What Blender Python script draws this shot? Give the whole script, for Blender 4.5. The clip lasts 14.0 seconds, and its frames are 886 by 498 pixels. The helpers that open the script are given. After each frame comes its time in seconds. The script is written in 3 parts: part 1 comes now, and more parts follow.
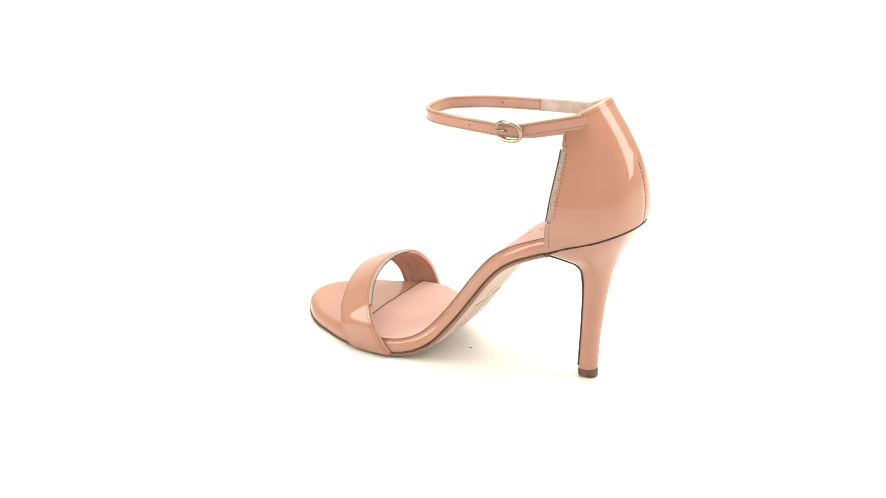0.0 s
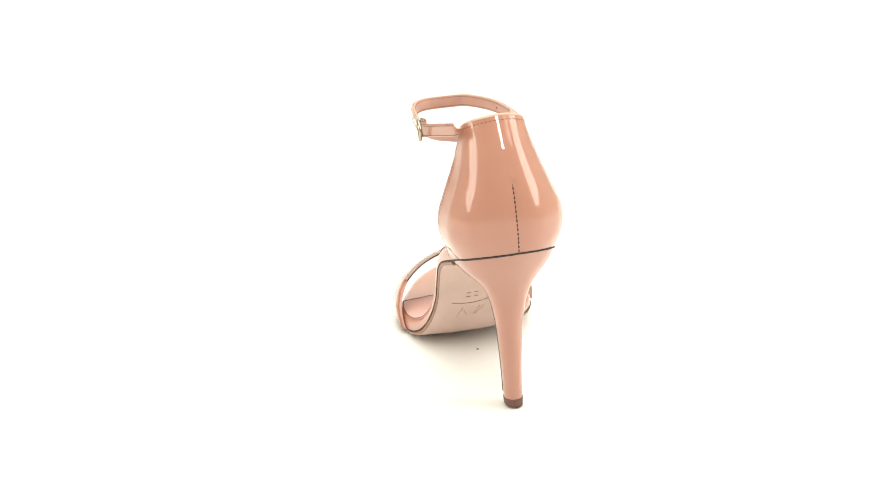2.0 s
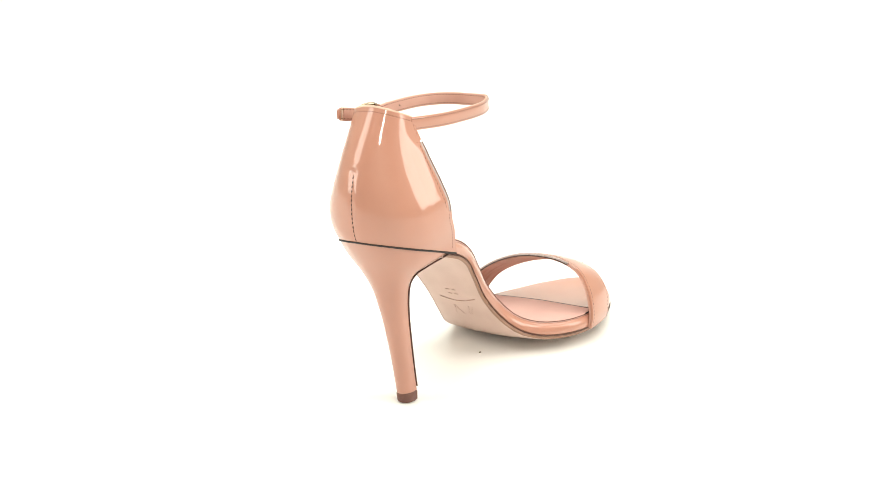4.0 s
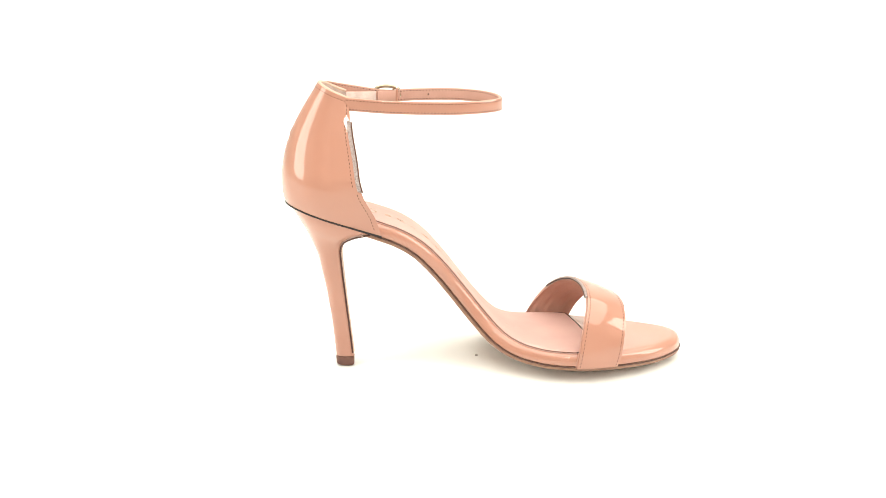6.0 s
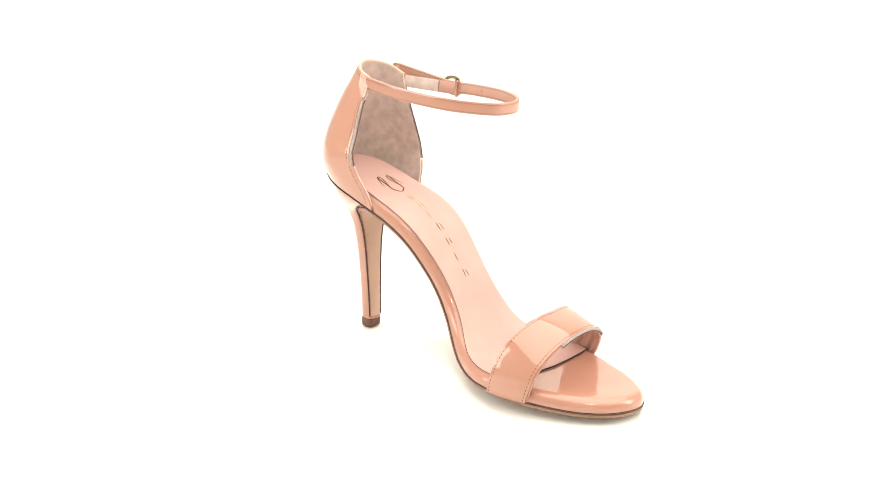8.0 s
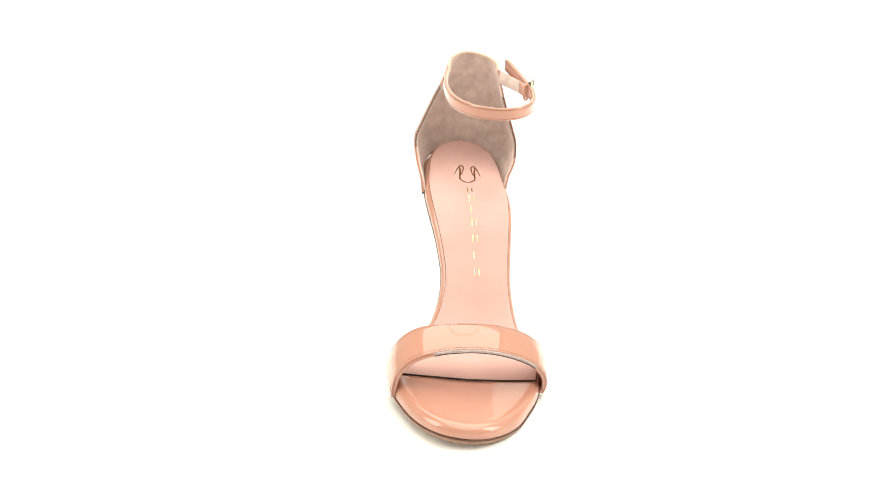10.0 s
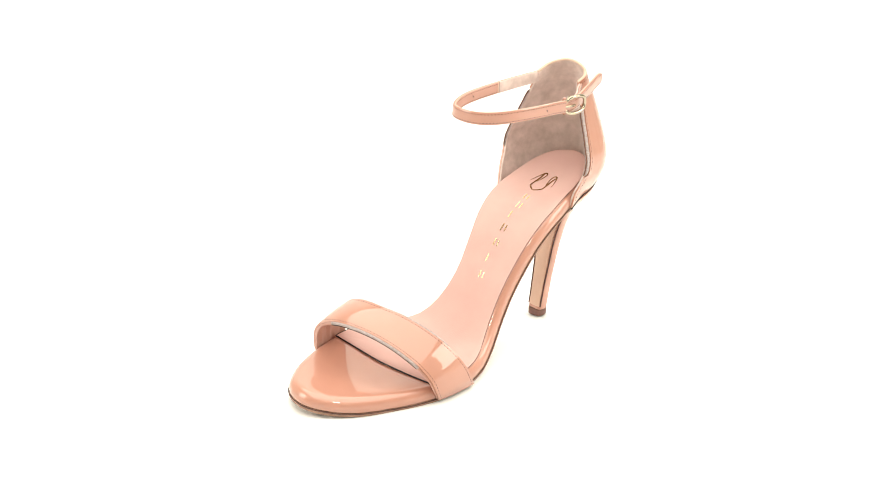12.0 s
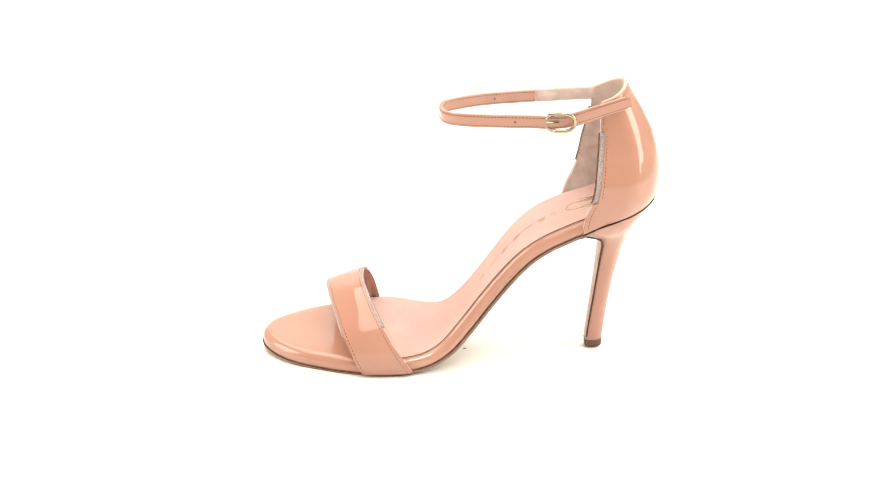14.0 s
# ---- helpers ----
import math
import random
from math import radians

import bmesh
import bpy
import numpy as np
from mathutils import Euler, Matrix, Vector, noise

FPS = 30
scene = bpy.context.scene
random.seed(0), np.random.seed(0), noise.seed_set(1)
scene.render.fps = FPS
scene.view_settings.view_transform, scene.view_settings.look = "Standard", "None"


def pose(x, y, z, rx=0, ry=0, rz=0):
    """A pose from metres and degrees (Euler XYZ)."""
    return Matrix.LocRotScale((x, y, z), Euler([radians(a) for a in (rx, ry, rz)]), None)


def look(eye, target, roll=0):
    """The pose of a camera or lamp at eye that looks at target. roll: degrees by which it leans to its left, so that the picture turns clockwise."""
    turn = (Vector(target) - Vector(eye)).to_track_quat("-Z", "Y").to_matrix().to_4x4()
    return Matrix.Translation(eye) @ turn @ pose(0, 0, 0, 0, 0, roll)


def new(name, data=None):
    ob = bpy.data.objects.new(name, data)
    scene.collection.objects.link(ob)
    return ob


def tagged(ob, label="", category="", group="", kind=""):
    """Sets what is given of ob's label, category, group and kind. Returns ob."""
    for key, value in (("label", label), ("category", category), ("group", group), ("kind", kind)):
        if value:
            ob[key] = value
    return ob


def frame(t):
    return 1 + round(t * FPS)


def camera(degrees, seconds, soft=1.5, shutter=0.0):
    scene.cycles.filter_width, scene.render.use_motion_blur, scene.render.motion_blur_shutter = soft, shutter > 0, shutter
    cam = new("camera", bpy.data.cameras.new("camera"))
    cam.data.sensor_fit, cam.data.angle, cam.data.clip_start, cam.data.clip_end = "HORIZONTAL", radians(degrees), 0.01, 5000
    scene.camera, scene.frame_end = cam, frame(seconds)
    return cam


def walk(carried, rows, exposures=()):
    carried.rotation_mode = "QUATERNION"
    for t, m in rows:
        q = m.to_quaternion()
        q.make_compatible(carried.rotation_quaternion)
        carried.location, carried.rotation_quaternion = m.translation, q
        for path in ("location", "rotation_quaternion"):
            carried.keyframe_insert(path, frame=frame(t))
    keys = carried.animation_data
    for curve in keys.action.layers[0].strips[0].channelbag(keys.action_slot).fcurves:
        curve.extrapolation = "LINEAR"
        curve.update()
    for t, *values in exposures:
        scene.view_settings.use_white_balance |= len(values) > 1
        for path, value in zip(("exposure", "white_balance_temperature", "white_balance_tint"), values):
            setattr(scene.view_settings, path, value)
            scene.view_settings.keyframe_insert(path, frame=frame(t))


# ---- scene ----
cam = camera(38.39, 14.0, soft=0.5)
EYE = pose(-0.01476, -0.63612, 0.28343, 70.77, 0, 0)
walk(cam, [(0, EYE), (14, EYE)], [(0, -0.21), (3.5, -0.21), (6, 0.0), (14, 0.0)])

# ---- light: soft lamps in an added white and grey photo booth ----
world = bpy.data.worlds.new("booth_air")
world.use_nodes = True
world.node_tree.nodes["Background"].inputs[0].default_value = (1.0, 0.97, 0.82, 1)
world.node_tree.nodes["Background"].inputs[1].default_value = 0.1
scene.world = world


def softlight(name, eye, target, w, h, watts, color=(1, 0.98, 0.895)):
    data = bpy.data.lights.new(name, "AREA")
    data.shape, data.size, data.size_y, data.energy, data.color = "RECTANGLE", w, h, watts, color
    ob = new(name, data)
    ob.matrix_world = look(eye, target)
    return ob


softlight("top_lamp", (0.18, 0.20, 1.78), (0.18, 0.20, 0), 2.4, 2.9, 66)
softlight("side_lamp_a", (-1.34, -0.24, 0.72), (0, -0.02, 0.3), 0.62, 1.06, 11)
softlight("side_lamp_b", (1.34, -0.22, 0.78), (0, -0.02, 0.3), 0.66, 1.06, 13.5)
softlight("strip_lamp", (0.10, -1.25, 1.45), (0, 0, 0.1), 0.18, 0.24, 5)


# ---- materials ----
def nodes_of(name):
    m = bpy.data.materials.new(name)
    m.use_nodes = True
    nt = m.node_tree
    return m, nt, nt.nodes["Principled BSDF"]


def material(name, color, dark, rough=0.5, scale=60.0, bump=0.1, bump_scale=900.0, coat=0.0, metal=0.0, spec=0.5, dist=0.0004, coat_rough=0.03, sheen=0.0):
    """Two scales of noise: broad tone and fine relief, in the object's own metres."""
    m, nt, bsdf = nodes_of(name)
    tc = nt.nodes.new("ShaderNodeTexCoord")
    n1 = nt.nodes.new("ShaderNodeTexNoise")
    n1.inputs["Scale"].default_value = scale
    n1.inputs["Detail"].default_value = 5
    ramp = nt.nodes.new("ShaderNodeValToRGB")
    ramp.color_ramp.elements[0].position, ramp.color_ramp.elements[1].position = 0.3, 0.72
    ramp.color_ramp.elements[0].color = (*dark, 1)
    ramp.color_ramp.elements[1].color = (*color, 1)
    n2 = nt.nodes.new("ShaderNodeTexNoise")
    n2.inputs["Scale"].default_value = bump_scale
    n2.inputs["Detail"].default_value = 3
    bp = nt.nodes.new("ShaderNodeBump")
    bp.inputs["Strength"].default_value = bump
    bp.inputs["Distance"].default_value = dist
    nt.links.new(tc.outputs["Object"], n1.inputs["Vector"])
    nt.links.new(tc.outputs["Object"], n2.inputs["Vector"])
    nt.links.new(n1.outputs["Fac"], ramp.inputs["Fac"])
    nt.links.new(ramp.outputs["Color"], bsdf.inputs["Base Color"])
    nt.links.new(n2.outputs["Fac"], bp.inputs["Height"])
    nt.links.new(bp.outputs["Normal"], bsdf.inputs["Normal"])
    if coat > 0:
        nt.links.new(bp.outputs["Normal"], bsdf.inputs["Coat Normal"])
    bsdf.inputs["Roughness"].default_value = rough
    bsdf.inputs["Metallic"].default_value = metal
    bsdf.inputs["Specular IOR Level"].default_value = spec
    bsdf.inputs["Coat Weight"].default_value = coat
    bsdf.inputs["Coat IOR"].default_value = 1.58
    bsdf.inputs["Coat Roughness"].default_value = coat_rough
    bsdf.inputs["Sheen Weight"].default_value = sheen
    return m


PATENT = material("patent_leather", (0.468, 0.222, 0.158), (0.428, 0.198, 0.140), rough=0.4, spec=0.15, scale=25, bump=0.16, bump_scale=75, coat=1.0, dist=0.0006, coat_rough=0.015)
SOCK = material("sock_leather", (0.585, 0.365, 0.325), (0.535, 0.325, 0.288), rough=0.62, spec=0.2, scale=45, bump=0.25, bump_scale=1500)
LINING = material("suede_lining", (0.67, 0.525, 0.48), (0.48, 0.365, 0.325), rough=0.9, scale=190, bump=0.5, bump_scale=1800, spec=0.15, sheen=0.2)
STRAP_LINING = material("strap_lining_leather", (0.54, 0.30, 0.24), (0.46, 0.245, 0.19), rough=0.55, scale=80, bump=0.3, bump_scale=1500)
RAW = material("raw_leather_edge", (0.54, 0.45, 0.43), (0.25, 0.19, 0.18), rough=0.8, scale=1300, bump=0.6, bump_scale=1800, spec=0.2)
BREAST = material("heel_breast_leather", (0.56, 0.36, 0.27), (0.50, 0.31, 0.23), rough=0.4, scale=60, bump=0.2, bump_scale=700)
SOLE = material("sole_leather", (0.62, 0.45, 0.385), (0.55, 0.385, 0.325), rough=0.42, scale=55, bump=0.25, bump_scale=700)
SOLE_EDGE = material("sole_edge", (0.34, 0.185, 0.122), (0.25, 0.13, 0.085), rough=0.4, scale=200, bump=0.3, bump_scale=900)
HEEL_TIP = material("heel_tip_rubber", (0.17, 0.075, 0.055), (0.12, 0.05, 0.038), rough=0.6, scale=300, bump=0.3)
WELT = material("dark_seam", (0.022, 0.010, 0.008), (0.012, 0.006, 0.005), rough=0.6, scale=300)
THREAD = material("thread", (0.17, 0.072, 0.046), (0.11, 0.046, 0.031), rough=0.7, scale=900, bump=0.3)
DARK_THREAD = material("dark_thread", (0.10, 0.04, 0.03), (0.06, 0.025, 0.02), rough=0.7, scale=900, bump=0.3)
GOLD = material("gold_metal", (0.47, 0.40, 0.31), (0.38, 0.31, 0.23), rough=0.07, metal=1.0, scale=200, bump=0.03)
FOIL = material("bronze_foil", (0.58, 0.40, 0.21), (0.34, 0.21, 0.10), rough=0.14, metal=1.0, scale=500, bump=0.15, bump_scale=1500)
# paler copy of the foil: the print's bright reflection is put into its colour
SHEEN_FOIL = material("sheen_foil", (0.74, 0.53, 0.32), (0.50, 0.33, 0.18), rough=0.24, metal=1.0, scale=500, bump=0.15, bump_scale=1500)
CREAM = material("cream_leather_edge", (0.63, 0.45, 0.35), (0.55, 0.38, 0.29), rough=0.5, scale=150, bump=0.2, bump_scale=1200)
SCORE = material("score_line", (0.46, 0.30, 0.25), (0.36, 0.22, 0.175), rough=0.7, scale=500)
IMPRINT = material("imprint", (0.59, 0.42, 0.36), (0.51, 0.355, 0.295), rough=0.5, scale=300)
FLOOR = material("white_board", (0.86, 0.86, 0.85), (0.83, 0.83, 0.82), rough=0.45, scale=6, bump=0.02, bump_scale=300)
# unseen walls: greyed to weaken the fill, yellowish to warm the shadows
LOW_BOUNCE = material("low_bounce_grey", (0.46, 0.455, 0.41), (0.42, 0.415, 0.37), rough=0.9, scale=8, bump=0.2, bump_scale=500)
DIRT = material("dirt", (0.16, 0.13, 0.10), (0.10, 0.08, 0.06), rough=0.9, scale=900)


# ---- building helpers ----
def part(name, bm, mat, parent=None, label="", sharp=0.75):
    bmesh.ops.recalc_face_normals(bm, faces=bm.faces)
    for f in bm.faces:
        f.smooth = True
    for e in bm.edges:
        if len(e.link_faces) == 2 and e.calc_face_angle(0) > sharp:
            e.smooth = False
    me = bpy.data.meshes.new(name)
    bm.to_mesh(me)
    bm.free()
    me.materials.append(mat)
    ob = new(name, me)
    if parent:
        ob.parent = parent
    if label:
        ob["label"] = label
    return ob


def curve(tab):
    """Smooth cubic through rows of (parameter, values...)."""
    a = np.array(tab, float)
    t, v = a[:, 0], a[:, 1:]
    m = np.gradient(v, t, axis=0)

    def at(x):
        x = min(max(x, t[0]), t[-1])
        i = min(max(int(np.searchsorted(t, x) - 1), 0), len(t) - 2)
        h = t[i + 1] - t[i]
        u = (x - t[i]) / h
        r = (2 * u**3 - 3 * u**2 + 1) * v[i] + (u**3 - 2 * u**2 + u) * h * m[i] + (3 * u**2 - 2 * u**3) * v[i + 1] + (u**3 - u**2) * h * m[i + 1]
        return float(r[0]) if len(r) == 1 else r
    return at


def resample(pts, n):
    """n points at even steps along a smooth curve through pts."""
    p = np.array(pts, float)
    c = curve([(i, *q) for i, q in enumerate(p)])
    d = np.array([c(x) for x in np.linspace(0, len(p) - 1, 40 * len(p))])
    s = np.concatenate([[0], np.cumsum(np.linalg.norm(np.diff(d, axis=0), axis=1))])
    w = np.linspace(0, s[-1], n)
    return np.stack([np.interp(w, s, d[:, k]) for k in range(3)], 1)


def add_loft(bm, rings, cap=True, loop=False):
    vs = [[bm.verts.new(p) for p in r] for r in rings]
    n = len(vs[0])
    for i in range(len(vs) if loop else len(vs) - 1):
        a, b = vs[i], vs[(i + 1) % len(vs)]
        for j in range(n):
            bm.faces.new((a[j], a[(j + 1) % n], b[(j + 1) % n], b[j]))
    if cap and not loop:
        bm.faces.new(vs[0])
        bm.faces.new(vs[-1][::-1])
    return vs


def loft(rings, cap=True, loop=False):
    bm = bmesh.new()
    add_loft(bm, rings, cap, loop)
    return bm


def slab(outer, inner):
    """A sheet with thickness from two grids of points, closed along its rim."""
    bm = bmesh.new()
    a = [[bm.verts.new(p) for p in r] for r in outer]
    b = [[bm.verts.new(p) for p in r] for r in inner]
    ni, nj = len(a), len(a[0])
    for i in range(ni - 1):
        for j in range(nj - 1):
            bm.faces.new((a[i][j], a[i + 1][j], a[i + 1][j + 1], a[i][j + 1]))
            bm.faces.new((b[i][j], b[i][j + 1], b[i + 1][j + 1], b[i + 1][j]))
    for i in range(ni - 1):
        bm.faces.new((a[i][0], b[i][0], b[i + 1][0], a[i + 1][0]))
        bm.faces.new((a[i][-1], a[i + 1][-1], b[i + 1][-1], b[i][-1]))
    for j in range(nj - 1):
        bm.faces.new((a[0][j], a[0][j + 1], b[0][j + 1], b[0][j]))
        bm.faces.new((a[-1][j], b[-1][j], b[-1][j + 1], a[-1][j + 1]))
    return bm


def tube(pts, r, sides=8, loop=False):
    p = np.array(pts, float)
    rings = []
    for i in range(len(p)):
        if loop:
            t = p[(i + 1) % len(p)] - p[i - 1]
        else:
            t = p[min(i + 1, len(p) - 1)] - p[max(i - 1, 0)]
        t = Vector(t).normalized()
        a = t.cross(Vector((0.3, 0.2, 1))).normalized()
        b = t.cross(a)
        rings.append([Vector(p[i]) + r * (math.cos(k) * a + math.sin(k) * b) for k in np.linspace(0, 2 * math.pi, sides, endpoint=False)])
    return loft(rings, True, loop)


def stitches(pts, normals, step=0.0021, length=0.0014, wide=0.00042, proud=0.00003):
    """A row of single stitches along a path, half sunk in the leather."""
    p, nn = np.array(pts, float), np.array(normals, float)
    s = np.concatenate([[0], np.cumsum(np.linalg.norm(np.diff(p, axis=0), axis=1))])
    bm = bmesh.new()
    rnd = random.Random(3)
    for w in np.arange(step * 0.6, s[-1] - length * 0.5, step):
        q = Vector([np.interp(w, s, p[:, k]) for k in range(3)])
        q2 = Vector([np.interp(w + 0.0005, s, p[:, k]) for k in range(3)])
        up = Vector([np.interp(w, s, nn[:, k]) for k in range(3)]).normalized()
        t = (q2 - q).normalized()
        side = t.cross(up).normalized()
        t = (t + side * rnd.uniform(0.02, 0.16)).normalized()
        rings = []
        for a, k in ((-0.5, 0.45), (-0.25, 1), (0.25, 1), (0.5, 0.45)):
            c = q + t * (a * length) + up * (proud * (1 if abs(a) < 0.4 else -0.6))
            rings.append([c + side * (wide * 0.5 * k), c + up * (0.00012 * k), c - side * (wide * 0.5 * k), c - up * 0.0003])
        add_loft(bm, rings)
    return bm


# ---- the sandal: x towards the toe, y towards its outer side, z up ----
SANDAL = new("sandal")
tagged(SANDAL, "blush-pink patent stiletto sandal with ankle strap on white table", "shoe")

X_BACK, X_TOE = -0.0932, 0.1132
EDGES = [(-0.0932, 0.0, 0.0), (-0.0905, -0.0095, 0.0095), (-0.086, -0.0150, 0.0150), (-0.078, -0.0193, 0.0195), (-0.068, -0.0212, 0.0222),
         (-0.055, -0.0215, 0.0243), (-0.045, -0.0210, 0.0264), (-0.033, -0.0180, 0.0275), (-0.020, -0.0127, 0.0275), (-0.010, -0.0096, 0.0280),
         (0.0, -0.0108, 0.0306), (0.010, -0.0158, 0.0347), (0.020, -0.0222, 0.0386), (0.030, -0.0280, 0.0410), (0.042, -0.0330, 0.0422),
         (0.055, -0.0340, 0.0417), (0.068, -0.0320, 0.0387), (0.080, -0.0283, 0.0342), (0.092, -0.0232, 0.0292), (0.102, -0.0167, 0.0225),
         (0.109, -0.0098, 0.0153), (0.1132, 0.0035, 0.0035)]


def turn_of(x):
    return math.acos(max(-1, min(1, 1 - 2 * (x - X_BACK) / (X_TOE - X_BACK))))


EDGE_AT = curve([(turn_of(x), a, b) for x, a, b in EDGES])
BED_Z = curve([(-0.098, 0.0922), (-0.080, 0.0855), (-0.065, 0.0797), (-0.050, 0.0745), (-0.040, 0.0702), (-0.030, 0.0632), (-0.020, 0.0520),
               (-0.010, 0.0388), (0.0, 0.0258), (0.010, 0.0150), (0.020, 0.0095), (0.030, 0.0073), (0.045, 0.0064), (0.065, 0.0055), (0.085, 0.0050),
               (0.100, 0.0051), (0.114, 0.0064)])


def bed(x, y, h):
    """The place h over the lower face of the footbed, square to its slope."""
    d = (BED_Z(x + 0.001) - BED_Z(x - 0.001)) / 0.002
    k = 1 / math.hypot(d, 1)
    return Vector((x - d * k * h, y, BED_Z(x) + k * h))


def outline(x0, x1, n=70):
    """The footbed's plan between two x, along the inner side and back along the outer side."""
    xs = [x0 + (x1 - x0) * (1 - math.cos(math.pi * k / n)) / 2 for k in range(n + 1)]
    inner = [(x, EDGE_AT(turn_of(x))[0]) for x in xs]
    outer = [(x, EDGE_AT(turn_of(x))[1]) for x in reversed(xs)]
    pts = inner + outer
    keep = [p for i, p in enumerate(pts) if math.dist(p, pts[i - 1]) > 1e-5]
    return np.array(keep)


def inset(pl, d):
    t = np.roll(pl, -1, 0) - np.roll(pl, 1, 0)
    t /= np.linalg.norm(t, axis=1)[:, None]
    return pl + d * np.stack([-t[:, 1], t[:, 0]], 1)


def pad(pl, rings, mid, pull=0.02, belly=0.0):
    """A solid pad on the footbed's slope: rings of (inset, height) from below, then steps towards the middle line, and a flat lower face."""
    x0, x1 = pl[:, 0].min(), pl[:, 0].max()
    rows = [[bed(x, y, h) for x, y in inset(pl, d)] for d, h in rings]
    last, top = inset(pl, rings[-1][0]), rings[-1][1]
    core = []
    for x, y in last:
        cx = min(max(x, x0 + pull), x1 - pull)
        e = EDGE_AT(turn_of(cx))
        core.append((cx, (e[0] + e[1]) / 2))
    for s, dip in mid:
        rows.append([bed(x + (cx - x) * s, y + (cy - y) * s, top - dip) for (x, y), (cx, cy) in zip(last, core)])
    bm = bmesh.new()
    vs = add_loft(bm, rows, cap=False)
    n = len(pl)
    low = inset(pl, rings[0][0])
    lows = [vs[0]]
    for s in (0.35, 0.7, 1.0):
        r = []
        for x, y in low:
            cx = min(max(x, x0 + pull), x1 - pull)
            e = EDGE_AT(turn_of(cx))
            r.append(bm.verts.new(bed(x + (cx - x) * s, y + ((e[0] + e[1]) / 2 - y) * s, rings[0][1] - belly * min(1.0, 1.5 * s) * math.exp(-((x + (cx - x) * s - 0.021) / 0.014) ** 2))))
        lows.append(r)
    for a, b in zip(lows, lows[1:]):
        for j in range(n):
            bm.faces.new((a[j], b[j], b[(j + 1) % n], a[(j + 1) % n]))
    bmesh.ops.remove_doubles(bm, verts=bm.verts, dist=1e-5)
    return bm


THICK = 0.0071


def build_footbed():
    full = outline(X_BACK, X_TOE)
    part("footbed", pad(full, [(0.0012, 0.0), (0.0002, 0.0006), (0.0, 0.0018), (0.0001, 0.0036), (0.0007, 0.0050), (0.0018, 0.0062), (0.0034, 0.0069), (0.005, THICK)],
                        [(0.3, 0.0001), (0.6, 0.0003), (1.0, 0.0004)]), PATENT, SANDAL, "glossy patent covered footbed edge and toe")
    # inner sock: pale leather from the heel to under the toe strap
    sock = []
    for x, y in inset(full, 0.0023):
        lim = 0.0610 - 0.09 * max(0.0, y - 0.005) - 2.2 * max(0.0, y - 0.012) ** 2 + 0.03 * min(0.0, y)
        if x < lim:
            sock.append((x, y))
        else:
            sock.append((lim, y))
    sock = np.array(sock)
    keep = [i for i in range(len(sock)) if math.dist(sock[i], sock[i - 1]) > 2e-4]
    part("sock", pad(sock[keep], [(0.0, THICK - 0.0006), (0.0, THICK + 0.0004), (0.0006, THICK + 0.0007)],
                     [(0.12, 0.0), (0.3, 0.0001), (0.6, 0.0003), (1.0, 0.0004)], 0.018), SOCK, SANDAL, "pale pink leather inner sock")
    rim = [(x, y) for x, y in sock[keep]]
    part("sock_seam", tube([bed(x, y, THICK + 0.0001) for x, y in rim], 0.00022, 6, True), THREAD, SANDAL)
    front = [(x, y) for x, y in rim if x > 0.049]
    part("sock_front_seam", tube([bed(x + 0.0002, y, THICK + 0.0003) for x, y in front], 0.00042, 6), WELT, SANDAL, "dark seam across the toes")
    # outsole: thin leather, brown painted edge
    ol = outline(-0.058, X_TOE)
    part("outsole_edge", pad(inset(ol, 0.0002), [(0.0004, -0.0019), (0.0, -0.0015), (0.0, -0.0004), (0.0003, 0.0001)], [(0.5, 0.0), (1.0, 0.0)]),
         SOLE_EDGE, SANDAL, "brown painted sole edge")
    joint = [bed(x, y, -0.0001) for x, y in inset(ol, 0.0) if x > -0.0560]
    part("sole_joint", tube(joint, 0.00024, 6), DARK_THREAD, SANDAL, "dark line over the sole edge")
    part("outsole", pad(inset(ol, 0.0011), [(0.0008, -0.0023), (0.0, -0.0019), (0.0002, -0.0006)], [(0.5, 0.0), (1.0, 0.0)], belly=0.0014), SOLE, SANDAL, "pale beige leather outsole")


# ---- heel counter ----
CW = curve([(0.066, 0.0190), (0.0745, 0.0218), (0.080, 0.0238), (0.088, 0.0275), (0.096, 0.0296), (0.104, 0.0292), (0.113, 0.0260), (0.128, 0.0200), (0.140, 0.0160), (0.152, 0.0132)])
CB = curve([(0.066, -0.0915), (0.080, -0.0928), (0.0875, -0.0950), (0.093, -0.0969), (0.101, -0.0977), (0.1116, -0.0968), (0.125, -0.0927), (0.1367, -0.0868), (0.1459, -0.0810), (0.153, -0.0765)])
CFA = curve([(0.066, -0.0455), (0.0736, -0.0475), (0.085, -0.0510), (0.096, -0.0565), (0.103, -0.0585), (0.113, -0.0597), (0.1274, -0.0618), (0.148, -0.0625)])
CFB = curve([(0.066, -0.0550), (0.0757, -0.0565), (0.088, -0.0580), (0.0995, -0.0612), (0.113, -0.0626), (0.129, -0.0636), (0.148, -0.0637)])


